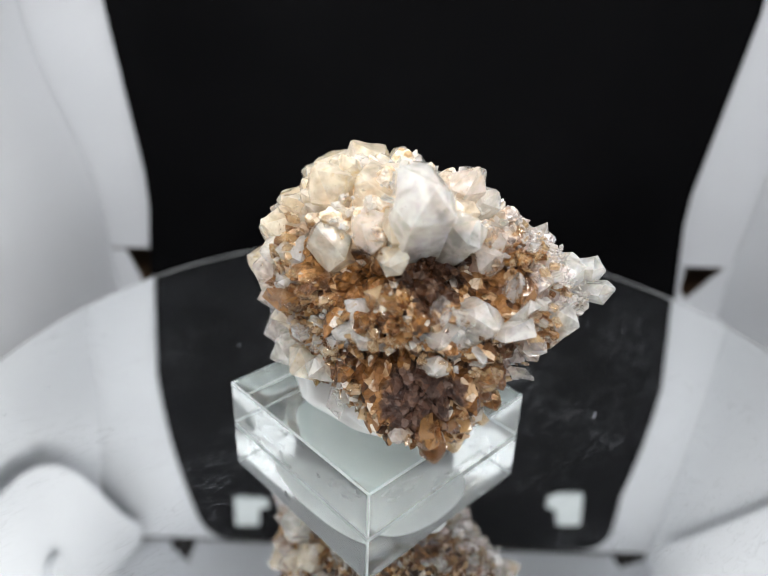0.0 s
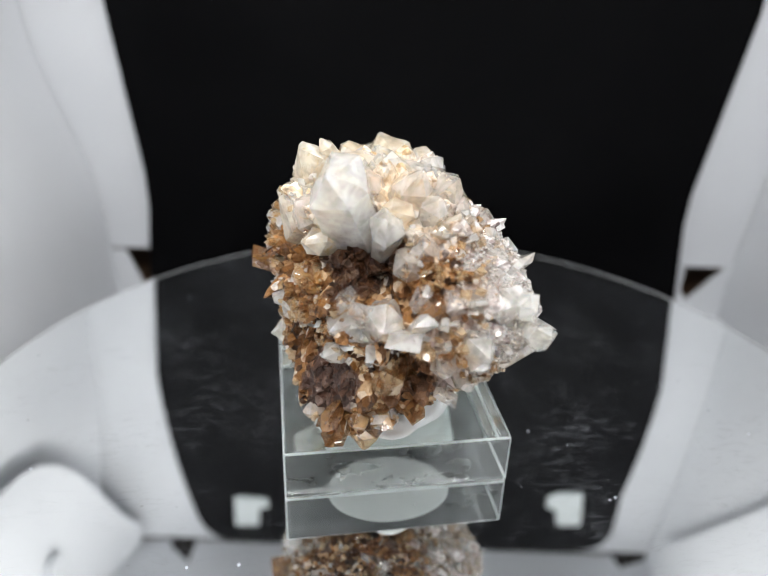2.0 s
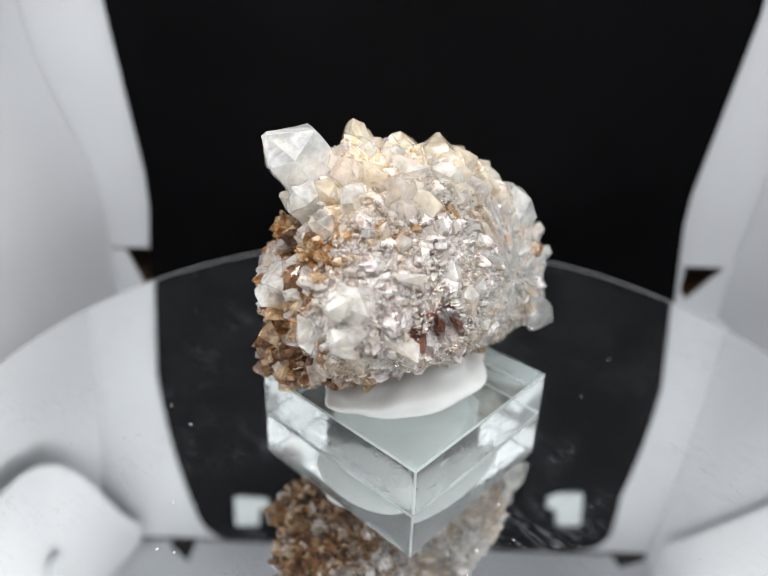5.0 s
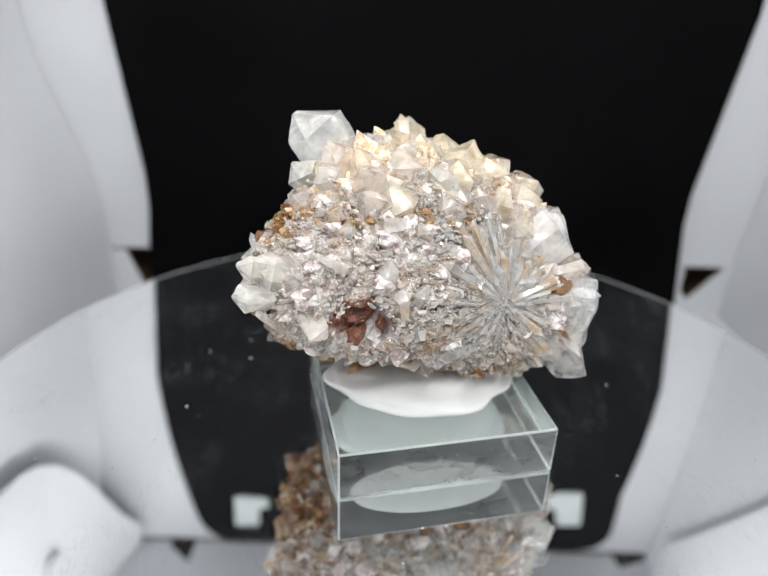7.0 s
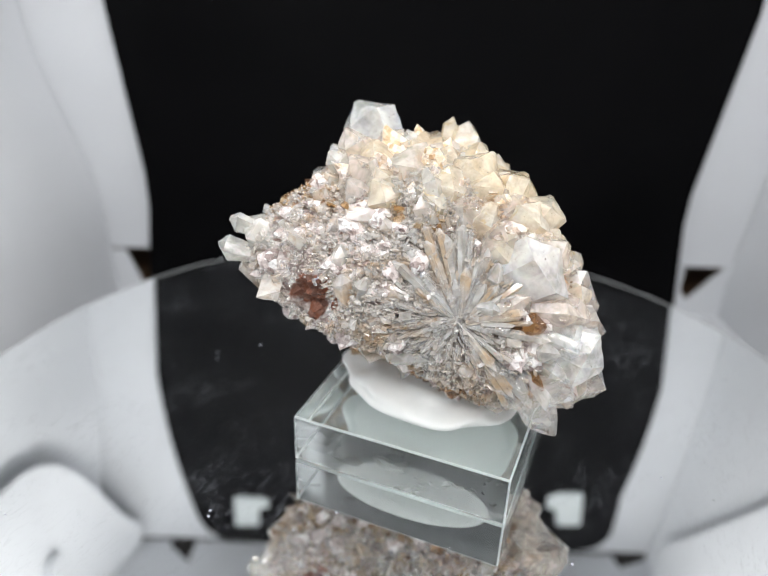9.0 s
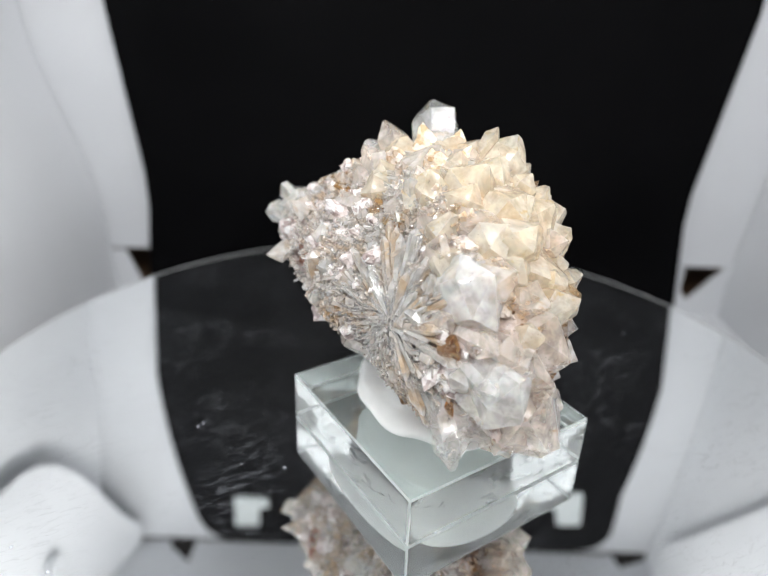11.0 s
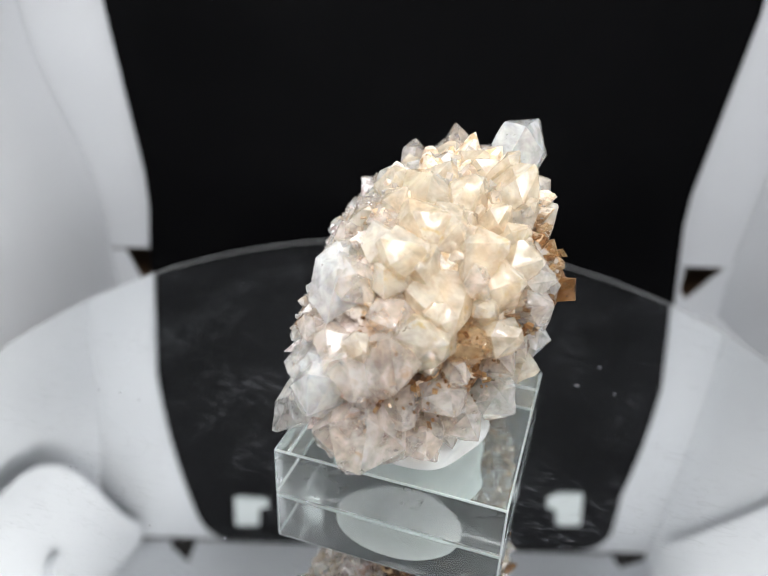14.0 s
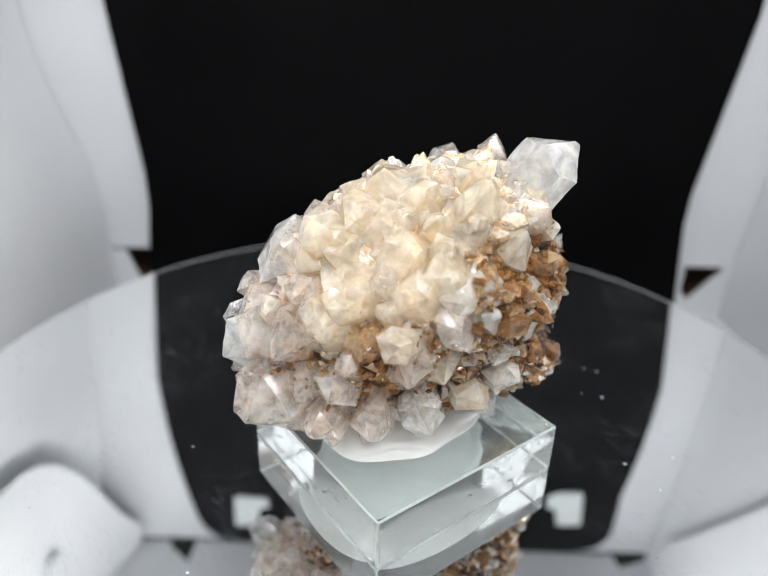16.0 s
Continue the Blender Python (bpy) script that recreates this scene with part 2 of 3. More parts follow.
Q_CLEAR = quartz("clear_grey_quartz", (0.88, 0.87, 0.87), (0.97, 0.97, 0.96), (0.66, 0.48, 0.36), 0.66, 0.62, 0.03, 0.3, 0.003, None, 0.55)
ROCK = rock_matrix()


# ---- building helpers ----
def part(name, bm, mat, parent=None, label=""):
    me = bpy.data.meshes.new(name)
    bm.to_mesh(me)
    bm.free()
    me.materials.append(mat)
    ob = new(name, me)
    if parent:
        ob.parent = parent
    if label:
        ob["label"] = label
    return ob


def sheet(bm, point, nu, nv, thick, flip=False):
    """A curved sheet of even thickness; point(a, b) gives its inner face for a, b in 0..1."""
    grid = [[Vector(point(i / nu, j / nv)) * U for j in range(nv + 1)] for i in range(nu + 1)]
    inner = [[bm.verts.new(p) for p in row] for row in grid]
    outer = []
    for i, row in enumerate(grid):
        line = []
        for j, p in enumerate(row):
            du = grid[min(i + 1, nu)][j] - grid[max(i - 1, 0)][j]
            dv = grid[i][min(j + 1, nv)] - grid[i][max(j - 1, 0)]
            n = du.cross(dv).normalized() * (thick * U * (1 if flip else -1))
            line.append(bm.verts.new(p + n))
        outer.append(line)
    def quad(a, b, c, d):
        bm.faces.new((a, b, c, d))
    for i in range(nu):
        for j in range(nv):
            quad(inner[i][j], inner[i + 1][j], inner[i + 1][j + 1], inner[i][j + 1])
            quad(outer[i][j], outer[i][j + 1], outer[i + 1][j + 1], outer[i + 1][j])
    for i in range(nu):
        quad(inner[i][0], outer[i][0], outer[i + 1][0], inner[i + 1][0])
        quad(inner[i][nv], inner[i + 1][nv], outer[i + 1][nv], outer[i][nv])
    for j in range(nv):
        quad(inner[0][j], inner[0][j + 1], outer[0][j + 1], outer[0][j])
        quad(inner[nu][j], outer[nu][j], outer[nu][j + 1], inner[nu][j + 1])
    bmesh.ops.recalc_face_normals(bm, faces=bm.faces)


def outline_sheet(bm, pts, thick, axis):
    """A flat sheet cut to an outline of (x, y, z) corners, thickened along axis."""
    a = [bm.verts.new(Vector(p) * U) for p in pts]
    b = [bm.verts.new((Vector(p) + Vector(axis) * thick) * U) for p in pts]
    bm.faces.new(a)
    bm.faces.new(b[::-1])
    for i in range(len(a)):
        k = (i + 1) % len(a)
        bm.faces.new((a[i], b[i], b[k], a[k]))
    bmesh.ops.recalc_face_normals(bm, faces=bm.faces)


def smooth(ob, angle=40):
    for p in ob.data.polygons:
        p.use_smooth = True
    ob.data.set_sharp_from_angle(angle=radians(angle))
    return ob


def box(bm, x0, x1, y0, y1, z0, z1, bev=0.0):
    made = bmesh.ops.create_cube(bm, size=1)["verts"]
    for v in made:
        v.co = Vector(((x0 + x1) / 2 + v.co.x * (x1 - x0), (y0 + y1) / 2 + v.co.y * (y1 - y0), (z0 + z1) / 2 + v.co.z * (z1 - z0))) * U
    if bev:
        edges = {e for v in made for e in v.link_edges}
        bmesh.ops.bevel(bm, geom=list(edges), offset=bev * U, segments=2, profile=0.5, affect="EDGES")


# ---- the light box ----
FLOOR_Z, TOP_Z, BACK, FRONT = -0.92, 4.16, 2.95, -3.7


def bow(z):
    return max(0.0, 1 - ((z - 1.85) / 2.35) ** 2)


def along(table, x):
    """Straight lines between the (x, y) rows of a short table."""
    for (x0, y0), (x1, y1) in zip(table, table[1:]):
        if x <= x1:
            return y0 + (y1 - y0) * max(0.0, x - x0) / (x1 - x0)
    return table[-1][1]


CORNER = [(-0.92, -2.58), (0.0, -2.64), (0.35, -2.71), (0.9, -2.88), (1.4, -3.02), (2.1, -3.0), (2.7, -3.07), (3.4, -3.19), (4.2, -3.26)]


def left_u(v, z):
    depth = (v - FRONT) / (BACK - FRONT)
    rear = (along(CORNER, z - 0.15) + along(CORNER, z) + along(CORNER, z + 0.15)) / 3
    return rear * depth + (-2.46 - 0.54 * bow(z)) * (1 - depth) - 0.34 * math.sin(math.pi * depth) * (0.4 + 0.6 * bow(z))


def right_u(v, z):
    depth = (v - FRONT) / (BACK - FRONT)
    return 3.0 + 0.16 * bow(z) + 0.16 * math.sin(math.pi * depth)


ARCH = [(-2.4, 3.4), (-0.4, 2.3), (0.6, 1.95), (1.27, 1.87), (1.58, 1.90), (1.80, 2.0), (1.98, 2.15), (2.16, 2.43), (2.36, 2.85), (2.6, 3.38), (2.86, 3.85)]


def build_box():
    def lerp(a, b, t):
        return a + (b - a) * t
    bm = bmesh.new()
    sheet(bm, lambda a, b: (left_u(lerp(FRONT, BACK, a), lerp(FLOOR_Z, TOP_Z, b)), lerp(FRONT, BACK, a), lerp(FLOOR_Z, TOP_Z, b)), 40, 32, 0.03)
    wall_left = smooth(part("wall_left", bm, SHEET))
    tagged(wall_left, "bowed white plastic sheet side of a folding light box", "wall", kind="structure")
    bm = bmesh.new()
    sheet(bm, lambda a, b: (right_u(lerp(FRONT, BACK, a), lerp(FLOOR_Z, TOP_Z, b)), lerp(FRONT, BACK, a), lerp(FLOOR_Z, TOP_Z, b)), 40, 32, 0.03, True)
    wall_right = smooth(part("wall_right", bm, SHEET))
    tagged(wall_right, "bowed white plastic sheet side of a folding light box", "wall", kind="structure")
    # white back sheet, wider than the black one; it stops short of the floor and leaves dark gaps in the corners
    bm = bmesh.new()
    sheet(bm, lambda a, b: (lerp(left_u(BACK, lerp(-0.43, 4.12, b)) - 0.02, right_u(BACK, lerp(-0.41, 4.12, b)) + 0.02, a), BACK + 0.02, lerp(-0.43, 4.12, b)), 8, 24, 0.03)
    wall_back = part("wall_back", bm, SHEET)
    tagged(wall_back, "white plastic back sheet of a folding light box", "wall", kind="structure")
    # corner tongues below it
    bm = bmesh.new()
    outline_sheet(bm, [(-3.1, 2.93, -0.44), (-2.48, 2.93, -0.44), (-2.36, 2.93, -0.78), (-2.34, 2.93, FLOOR_Z), (-3.1, 2.93, FLOOR_Z)], 0.03, (0, 1, 0))
    tagged(part("corner_tongue", bm, SHEET), "white plastic corner tongue of the light box", "wall flap", kind="structure")
    bm = bmesh.new()
    outline_sheet(bm, [(2.40, 2.93, -0.40), (2.59, 2.93, -0.43), (2.60, 2.93, -0.66), (2.68, 2.93, -0.76), (2.98, 2.93, -0.40), (3.4, 2.93, -0.40), (3.4, 2.93, FLOOR_Z), (2.40, 2.93, FLOOR_Z)], 0.03, (0, 1, 0))
    tagged(part("corner_tongue", bm, SHEET), "white plastic corner tongue of the light box", "wall flap", kind="structure")
    # ceiling with notched rear corners
    bm = bmesh.new()
    outline_sheet(bm, [(-3.6, FRONT, TOP_Z), (3.7, FRONT, TOP_Z), (3.7, 2.97, TOP_Z), (3.08, 2.94, TOP_Z), (2.67, 2.78, TOP_Z), (2.62, 2.97, TOP_Z), (-2.20, 2.97, TOP_Z), (-2.22, 2.66, TOP_Z), (-2.46, 2.86, TOP_Z), (-2.5, 2.97, TOP_Z), (-3.6, 2.97, TOP_Z)], 0.04, (0, 0, 1))
    tagged(part("ceiling", bm, SHEET), "white plastic top sheet of the light box", "ceiling", kind="structure")
    bm = bmesh.new()
    box(bm, -3.6, 3.7, FRONT, 3.2, FLOOR_Z - 0.04, FLOOR_Z)
    tagged(part("floor", bm, SHEET), "white plastic floor sheet of the light box", "floor", kind="structure")
    # side flaps of the top, hanging inside the walls with a slanting lower edge
    def left_low(v):
        return along(ARCH, v)
    def right_low(v):
        return 1.87 + 1.6 * (v - 1.52) if v > 0.2 else -0.24
    bm = bmesh.new()
    def left_flap(a, b):
        v = lerp(-2.4, 2.86, a)
        z = lerp(min(left_low(v), TOP_Z - 0.05), TOP_Z - 0.02, b)
        return (left_u(v, z) + 0.07 + 0.05 * (1 - b) + 0.36 * max(0.0, (v - 1.75) / 1.11) ** 1.3, v, z)
    sheet(bm, left_flap, 60, 10, 0.025)
    flap = smooth(part("side_flap", bm, SHEET))
    tagged(flap, "white plastic flap folded down from the light box top", "flap", kind="structure")
    bm = bmesh.new()
    def right_flap(a, b):
        v = lerp(-2.4, 2.6, a)
        z = lerp(min(right_low(v), TOP_Z - 0.05), TOP_Z - 0.02, b)
        return (right_u(v, z) - 0.07 - 0.05 * (1 - b), v, z)
    sheet(bm, right_flap, 60, 10, 0.025, True)
    flap = smooth(part("side_flap", bm, SHEET))
    tagged(flap, "white plastic flap folded down from the light box top", "flap", kind="structure")
    # small arched slot rim on the left flap
    bm = bmesh.new()
    arc = [(0.17 * math.cos(radians(a)), 0.26 * math.sin(radians(a))) for a in range(0, 181, 12)]
    for (y0, z0), (y1, z1) in zip(arc, arc[1:]):
        quad = []
        for k in (1.0, 0.72):
            for yy, zz in ((y0, z0), (y1, z1)):
                v, z = 1.70 + yy * k * 0.7, 3.21 - zz * k * 0.75
                for off in (0.05, 0.11):
                    quad.append(bm.verts.new(Vector((left_u(v, z) + 0.07 + off, v, z)) * U))
        a0, a1, b0, b1, c0, c1, d0, d1 = quad
        for f in ((a1, b1, d1, c1), (a0, c0, d0, b0), (a0, b0, b1, a1), (c0, c1, d1, d0)):
            bm.faces.new(f)
    bmesh.ops.remove_doubles(bm, verts=bm.verts, dist=1e-6)
    bmesh.ops.recalc_face_normals(bm, faces=bm.faces)
    tagged(part("slot_rim", bm, SHEET), "arched rim of a slot in the white flap", "slot", kind="structure")
    # front panels either side of the opening for the lens
    for u0, u1 in ((-3.3, -1.5), (1.6, 3.5)):
        bm = bmesh.new()
        box(bm, u0, u1, FRONT - 0.04, FRONT, FLOOR_Z, TOP_Z)
        tagged(part("wall_front", bm, SHEET), "white plastic front sheet of the light box", "wall", kind="structure")
    bm = bmesh.new()
    box(bm, -1.5, 1.6, FRONT - 0.04, FRONT, 3.3, TOP_Z)
    tagged(part("wall_front", bm, SHEET), "white plastic front sheet of the light box", "wall", kind="structure")
    # table under it
    bm = bmesh.new()
    box(bm, -14, 14, -14, 14, FLOOR_Z - 0.8, FLOOR_Z - 0.06, 0.05)
    tagged(part("table_top", bm, WOOD), "brown wooden table under the light box", "table", kind="structure")
    # light strips on the top sheet
    for place, long, share in STRIPS:
        bar = new("led_strip")
        bm = bmesh.new()
        box(bm, -0.20, 0.20, -long / 2 - 0.15, long / 2 + 0.15, 0.04, 0.10, 0.01)
        part("housing", bm, TAB, bar)
        bm = bmesh.new()
        box(bm, -0.15, 0.15, -long / 2, long / 2, 0.015, 0.04, 0.005)
        part("diffuser", bm, LED, bar, "glowing frosted diffuser")
        tagged(bar, "white light strip fixed to the light box top", "lamp", "light strips")
        bar.matrix_world = BOX @ place
    for ob in scene.objects:
        if ob.get("kind") == "structure":
            ob.matrix_world = BOX


def build_backdrop():
    """Black sheet hung before the white back sheet, with rounded top corners, on two white tabs."""
    drop = new("backdrop")
    bm = bmesh.new()
    def half(z, top_in, low_in):
        if z > 1.75:
            return -min(0.20 * ((z - 1.75) / 1.85) ** 2, top_in)
        return -low_in * min(1.0, (1.75 - z) / 1.45) + 0.12 * max(0.0, -z)
    top, low, r = 4.06, -0.92, 0.36
    def edge(a, b):
        z = low + (top - low) * b
        l, rr = -2.345 - half(z, 0.25, 0.15), 2.655 + half(z, 0.12, 0.18)
        if z > top - r:
            c = r - math.sqrt(max(0.0, r * r - (z - top + r) ** 2))
            l, rr = l + c, rr - c
        u = l + (rr - l) * a
        z += 0.03 * (0.5 - a)
        return (u, BACK - 0.05 - 0.10 * math.sin(math.pi * a) * (1 - b) ** 2, z)
    sheet(bm, edge, 24, 120, 0.02)
    smooth(part("sheet", bm, BLACK, drop))
    tagged(drop, "black plastic sheet hung across the back of the light box", "backdrop", kind="structure")
    drop.matrix_world = BOX
    for pts in ([(-1.68, 3.33), (-1.32, 3.35), (-1.30, 3.49), (-1.42, 3.51), (-1.43, 3.77), (-1.70, 3.78)],
                [(1.72, 3.19), (1.83, 3.12), (2.10, 3.11), (2.15, 3.60), (1.88, 3.61), (1.84, 3.37), (1.74, 3.36)]):
        tab = new("hanging_tab")
        bm = bmesh.new()
        pts = [(u, BACK - 0.11, z) for u, z in pts]
        outline_sheet(bm, pts, 0.04, (0, 1, 0))
        bmesh.ops.bevel(bm, geom=bm.edges[:], offset=0.018 * U, segments=3, affect="EDGES")
        part("tab", bm, TAB, tab)
        tagged(tab, "white plastic tab through a slot in the black sheet", "tab", "hanging tabs")
        tab.matrix_world = BOX


# ---- turntable, block, putty ----
def build_turntable():
    table = new("mirror_turntable")
    R, cx, cy = 2.36, 0.05, 0.0
    bm = bmesh.new()
    bmesh.ops.create_cone(bm, cap_ends=True, segments=192, radius1=(R - 0.02) * U, radius2=(R - 0.02) * U, depth=0.06 * U, matrix=pose(cx * U, cy * U, -0.03 * U))
    smooth(part("mirror", bm, MIRROR, table, "round dusty mirror with fine scratches"))
    bm = bmesh.new()
    ring = [((R - 0.02), -0.065), ((R - 0.02), -0.008), (R - 0.01, 0.002), (R, -0.006), (R, -0.065)]
    n = 192
    loops = [[bm.verts.new(Vector((cx + r * math.cos(2 * math.pi * i / n), cy + r * math.sin(2 * math.pi * i / n), z)) * U) for i in range(n)] for r, z in ring]
    for a, b in zip(loops, loops[1:] + loops[:1]):
        for i in range(n):
            bm.faces.new((a[i], a[(i + 1) % n], b[(i + 1) % n], b[i]))
    bmesh.ops.recalc_face_normals(bm, faces=bm.faces)
    smooth(part("rim", bm, RIM, table, "ground glass edge"))
    bm = bmesh.new()
    bmesh.ops.create_cone(bm, cap_ends=True, segments=96, radius1=1.7 * U, radius2=1.65 * U, depth=(-0.07 - FLOOR_Z) * U, matrix=pose(0, 0, (FLOOR_Z - 0.07) / 2 * U))
    smooth(part("drum", bm, DARK, table))
    return tagged(table, "round turntable with a dusty scratched mirror top", "turntable")


def build_block():
    block = new("acrylic_block")
    bm = bmesh.new()
    bx, by = -0.0977, 0.106
    box(bm, bx - 0.5, bx + 0.5, by - 0.5, by + 0.5, 0.004, 0.251, 0.008)
    slab = part("slab", bm, ACRYLIC, block)
    slab.visible_shadow = False
    slab.data.materials.append(SAWN)
    for f in slab.data.polygons:
        f.material_index = 1 if f.area < (0.1 * U) ** 2 else 0
    return tagged(block, "clear square acrylic display block on the mirror", "display base")


def build_putty():
    putty = new("putty_pad")
    bm = bmesh.new()
    bmesh.ops.create_icosphere(bm, subdivisions=5, radius=1)
    for v in bm.verts:
        d = v.co.copy()
        a = math.atan2(d.y, d.x)
        up = min(1.0, max(0.0, (d.z + 0.25) / 0.35))
        wob = 1 + up * (0.05 * math.sin(3 * a + 1) + 0.03 * math.sin(7 * a))
        n = noise.noise(d * 2.6) * 0.12 * up
        side = math.sqrt(d.x * d.x + d.y * d.y) / max(1e-6, math.sqrt(1 - max(-0.25, min(0.0, d.z)) ** 2)) if d.z > -0.25 else math.sqrt(d.x * d.x + d.y * d.y) / 0.968
        swell = 0.90 + 0.14 * math.sin(math.pi * min(1.0, up * 0.6))
        v.co = Vector((-0.09 + side * math.cos(a) * 0.33 * swell * wob * (1 + n), 0.10 + side * math.sin(a) * 0.43 * swell * wob * (1 + n),
                       0.2495 + (max(-0.25, d.z) + 0.25) * (0.105 + 0.10 * n + 0.03 * math.cos(a)))) * U
    smooth(part("pad", bm, PUTTY, putty), 80)
    return tagged(putty, "flattened pad of white putty under the mineral", "putty")


# ---- the mineral ----
CORE = Vector((-0.10, 0.05, 0.95))
ROOT = Vector((0.30, 0.02, 0.78))
HUB = Vector((0.28, 0.29, 0.88))   # where the fan of long points springs from
# weights of the smooth waves that shape the rock's outline
WAVES = [0.54, -0.08, 0.01, -0.06, 0.27, -0.04, 0.08, -0.06, -0.1, -0.18, -0.12, -0.09, 0.04, 0.33, -0.12, -0.09, -0.09, -0.32, -0.08, 0.36, -0.1, 0.1, -0.06, 0.08, -0.04, -0.18, -0.1, 0.08, -0.18, -0.45, 0.14, 0.11, 0.07, -0.07, -0.04, 0.0]


def radius_at(d):
    total, k = 0.0, 0
    for a in range(6):
        for b in range(6 - a):
            for c in range(2):
                if a + b + c <= 5:
                    total += WAVES[k] * d.x ** a * d.y ** b * d.z ** c
                    k += 1
    # the jutting arm and the low toe
    total += 0.11 * math.exp(-((d - Vector((0.46, -0.885, 0.05))).length / 0.27) ** 2)
    total += 0.10 * math.exp(-((d - Vector((-0.37, -0.70, -0.61))).length / 0.30) ** 2)
    return total


def surface(d, scale=1.0):
    return CORE + d * (radius_at(d) * scale)


def normal_at(d):
    t = d.orthogonal().normalized()
    s = d.cross(t)
    p = surface(d)
    a, b = surface((d + t * 0.03).normalized()) - p, surface((d + s * 0.03).normalized()) - p
    n = a.cross(b).normalized()
    return n if n.dot(d) > 0 else -n


def crystal_bm(bm, r, length, rng, m, steep=1.0, foot=0.7):
    """Six-sided prism, slightly tapered and uneven, under a lopsided six-faced point; the tip at the origin, growing along +z."""
    turn = rng.uniform(0, 60)
    flat = rng.uniform(0.78, 1.0)
    off = Vector((rng.uniform(-0.32, 0.32) * r, rng.uniform(-0.32, 0.32) * r, 0))
    cap = r * 1.05 * steep
    rings = []
    for z, s in ((-length, foot), (-length * 0.45, 0.35 * foot + 0.65), (None, 1.0)):
        ring = []
        for k in range(6):
            a = radians(turn + 60 * k + (12 if k % 2 else -12) * 0.5)
            zz = -cap * (0.8 + 0.45 * ((k * 0.618 + turn * 0.017) % 1)) if z is None else z - cap * 0.3
            rr = r * s * (1 + 0.10 * math.sin(k * 2.1 + turn))
            ring.append(bm.verts.new(m @ Vector((rr * math.cos(a), rr * flat * math.sin(a), zz))))
        rings.append(ring)
    tipw = rng.uniform(0.04, 0.30) * r
    tip = [bm.verts.new(m @ (off + Vector((tipw * math.cos(radians(turn + 120 * k)), tipw * math.sin(radians(turn + 120 * k)), -0.12 * tipw * k)))) for k in range(3)]
    for a, b in zip(rings, rings[1:]):
        for k in range(6):
            bm.faces.new((a[k], a[(k + 1) % 6], b[(k + 1) % 6], b[k]))
    top = rings[-1]
    for k in range(3):
        bm.faces.new((top[2 * k], top[2 * k + 1], tip[k]))
        bm.faces.new((top[2 * k + 1], top[(2 * k + 2) % 6], tip[(k + 1) % 3], tip[k]))
    bm.faces.new(tip)
    bm.faces.new(rings[0][::-1])


def shard_bm(bm, r, rng, m):
    """A small broken chunk or flake with eight uneven corners."""
    sx, sy, sz = r * rng.uniform(0.5, 1.3), r * rng.uniform(0.25, 0.9), r * rng.uniform(0.7, 1.6)
    v = [bm.verts.new(m @ Vector(((i + rng.uniform(-0.45, 0.45)) * sx, (j + rng.uniform(-0.45, 0.45)) * sy, (k + rng.uniform(-0.45, 0.45)) * sz)))
         for i, j, k in itertools.product((-1, 1), repeat=3)]
    for f in ((0, 1, 3, 2), (4, 6, 7, 5), (0, 4, 5, 1), (2, 3, 7, 6), (0, 2, 6, 4), (1, 5, 7, 3)):
        bm.faces.new([v[i] for i in f])


def aim(direction, roll=0.0):
    return Vector(direction).normalized().to_track_quat("Z", "Y").to_matrix().to_4x4() @ Matrix.Rotation(roll, 4, "Z")


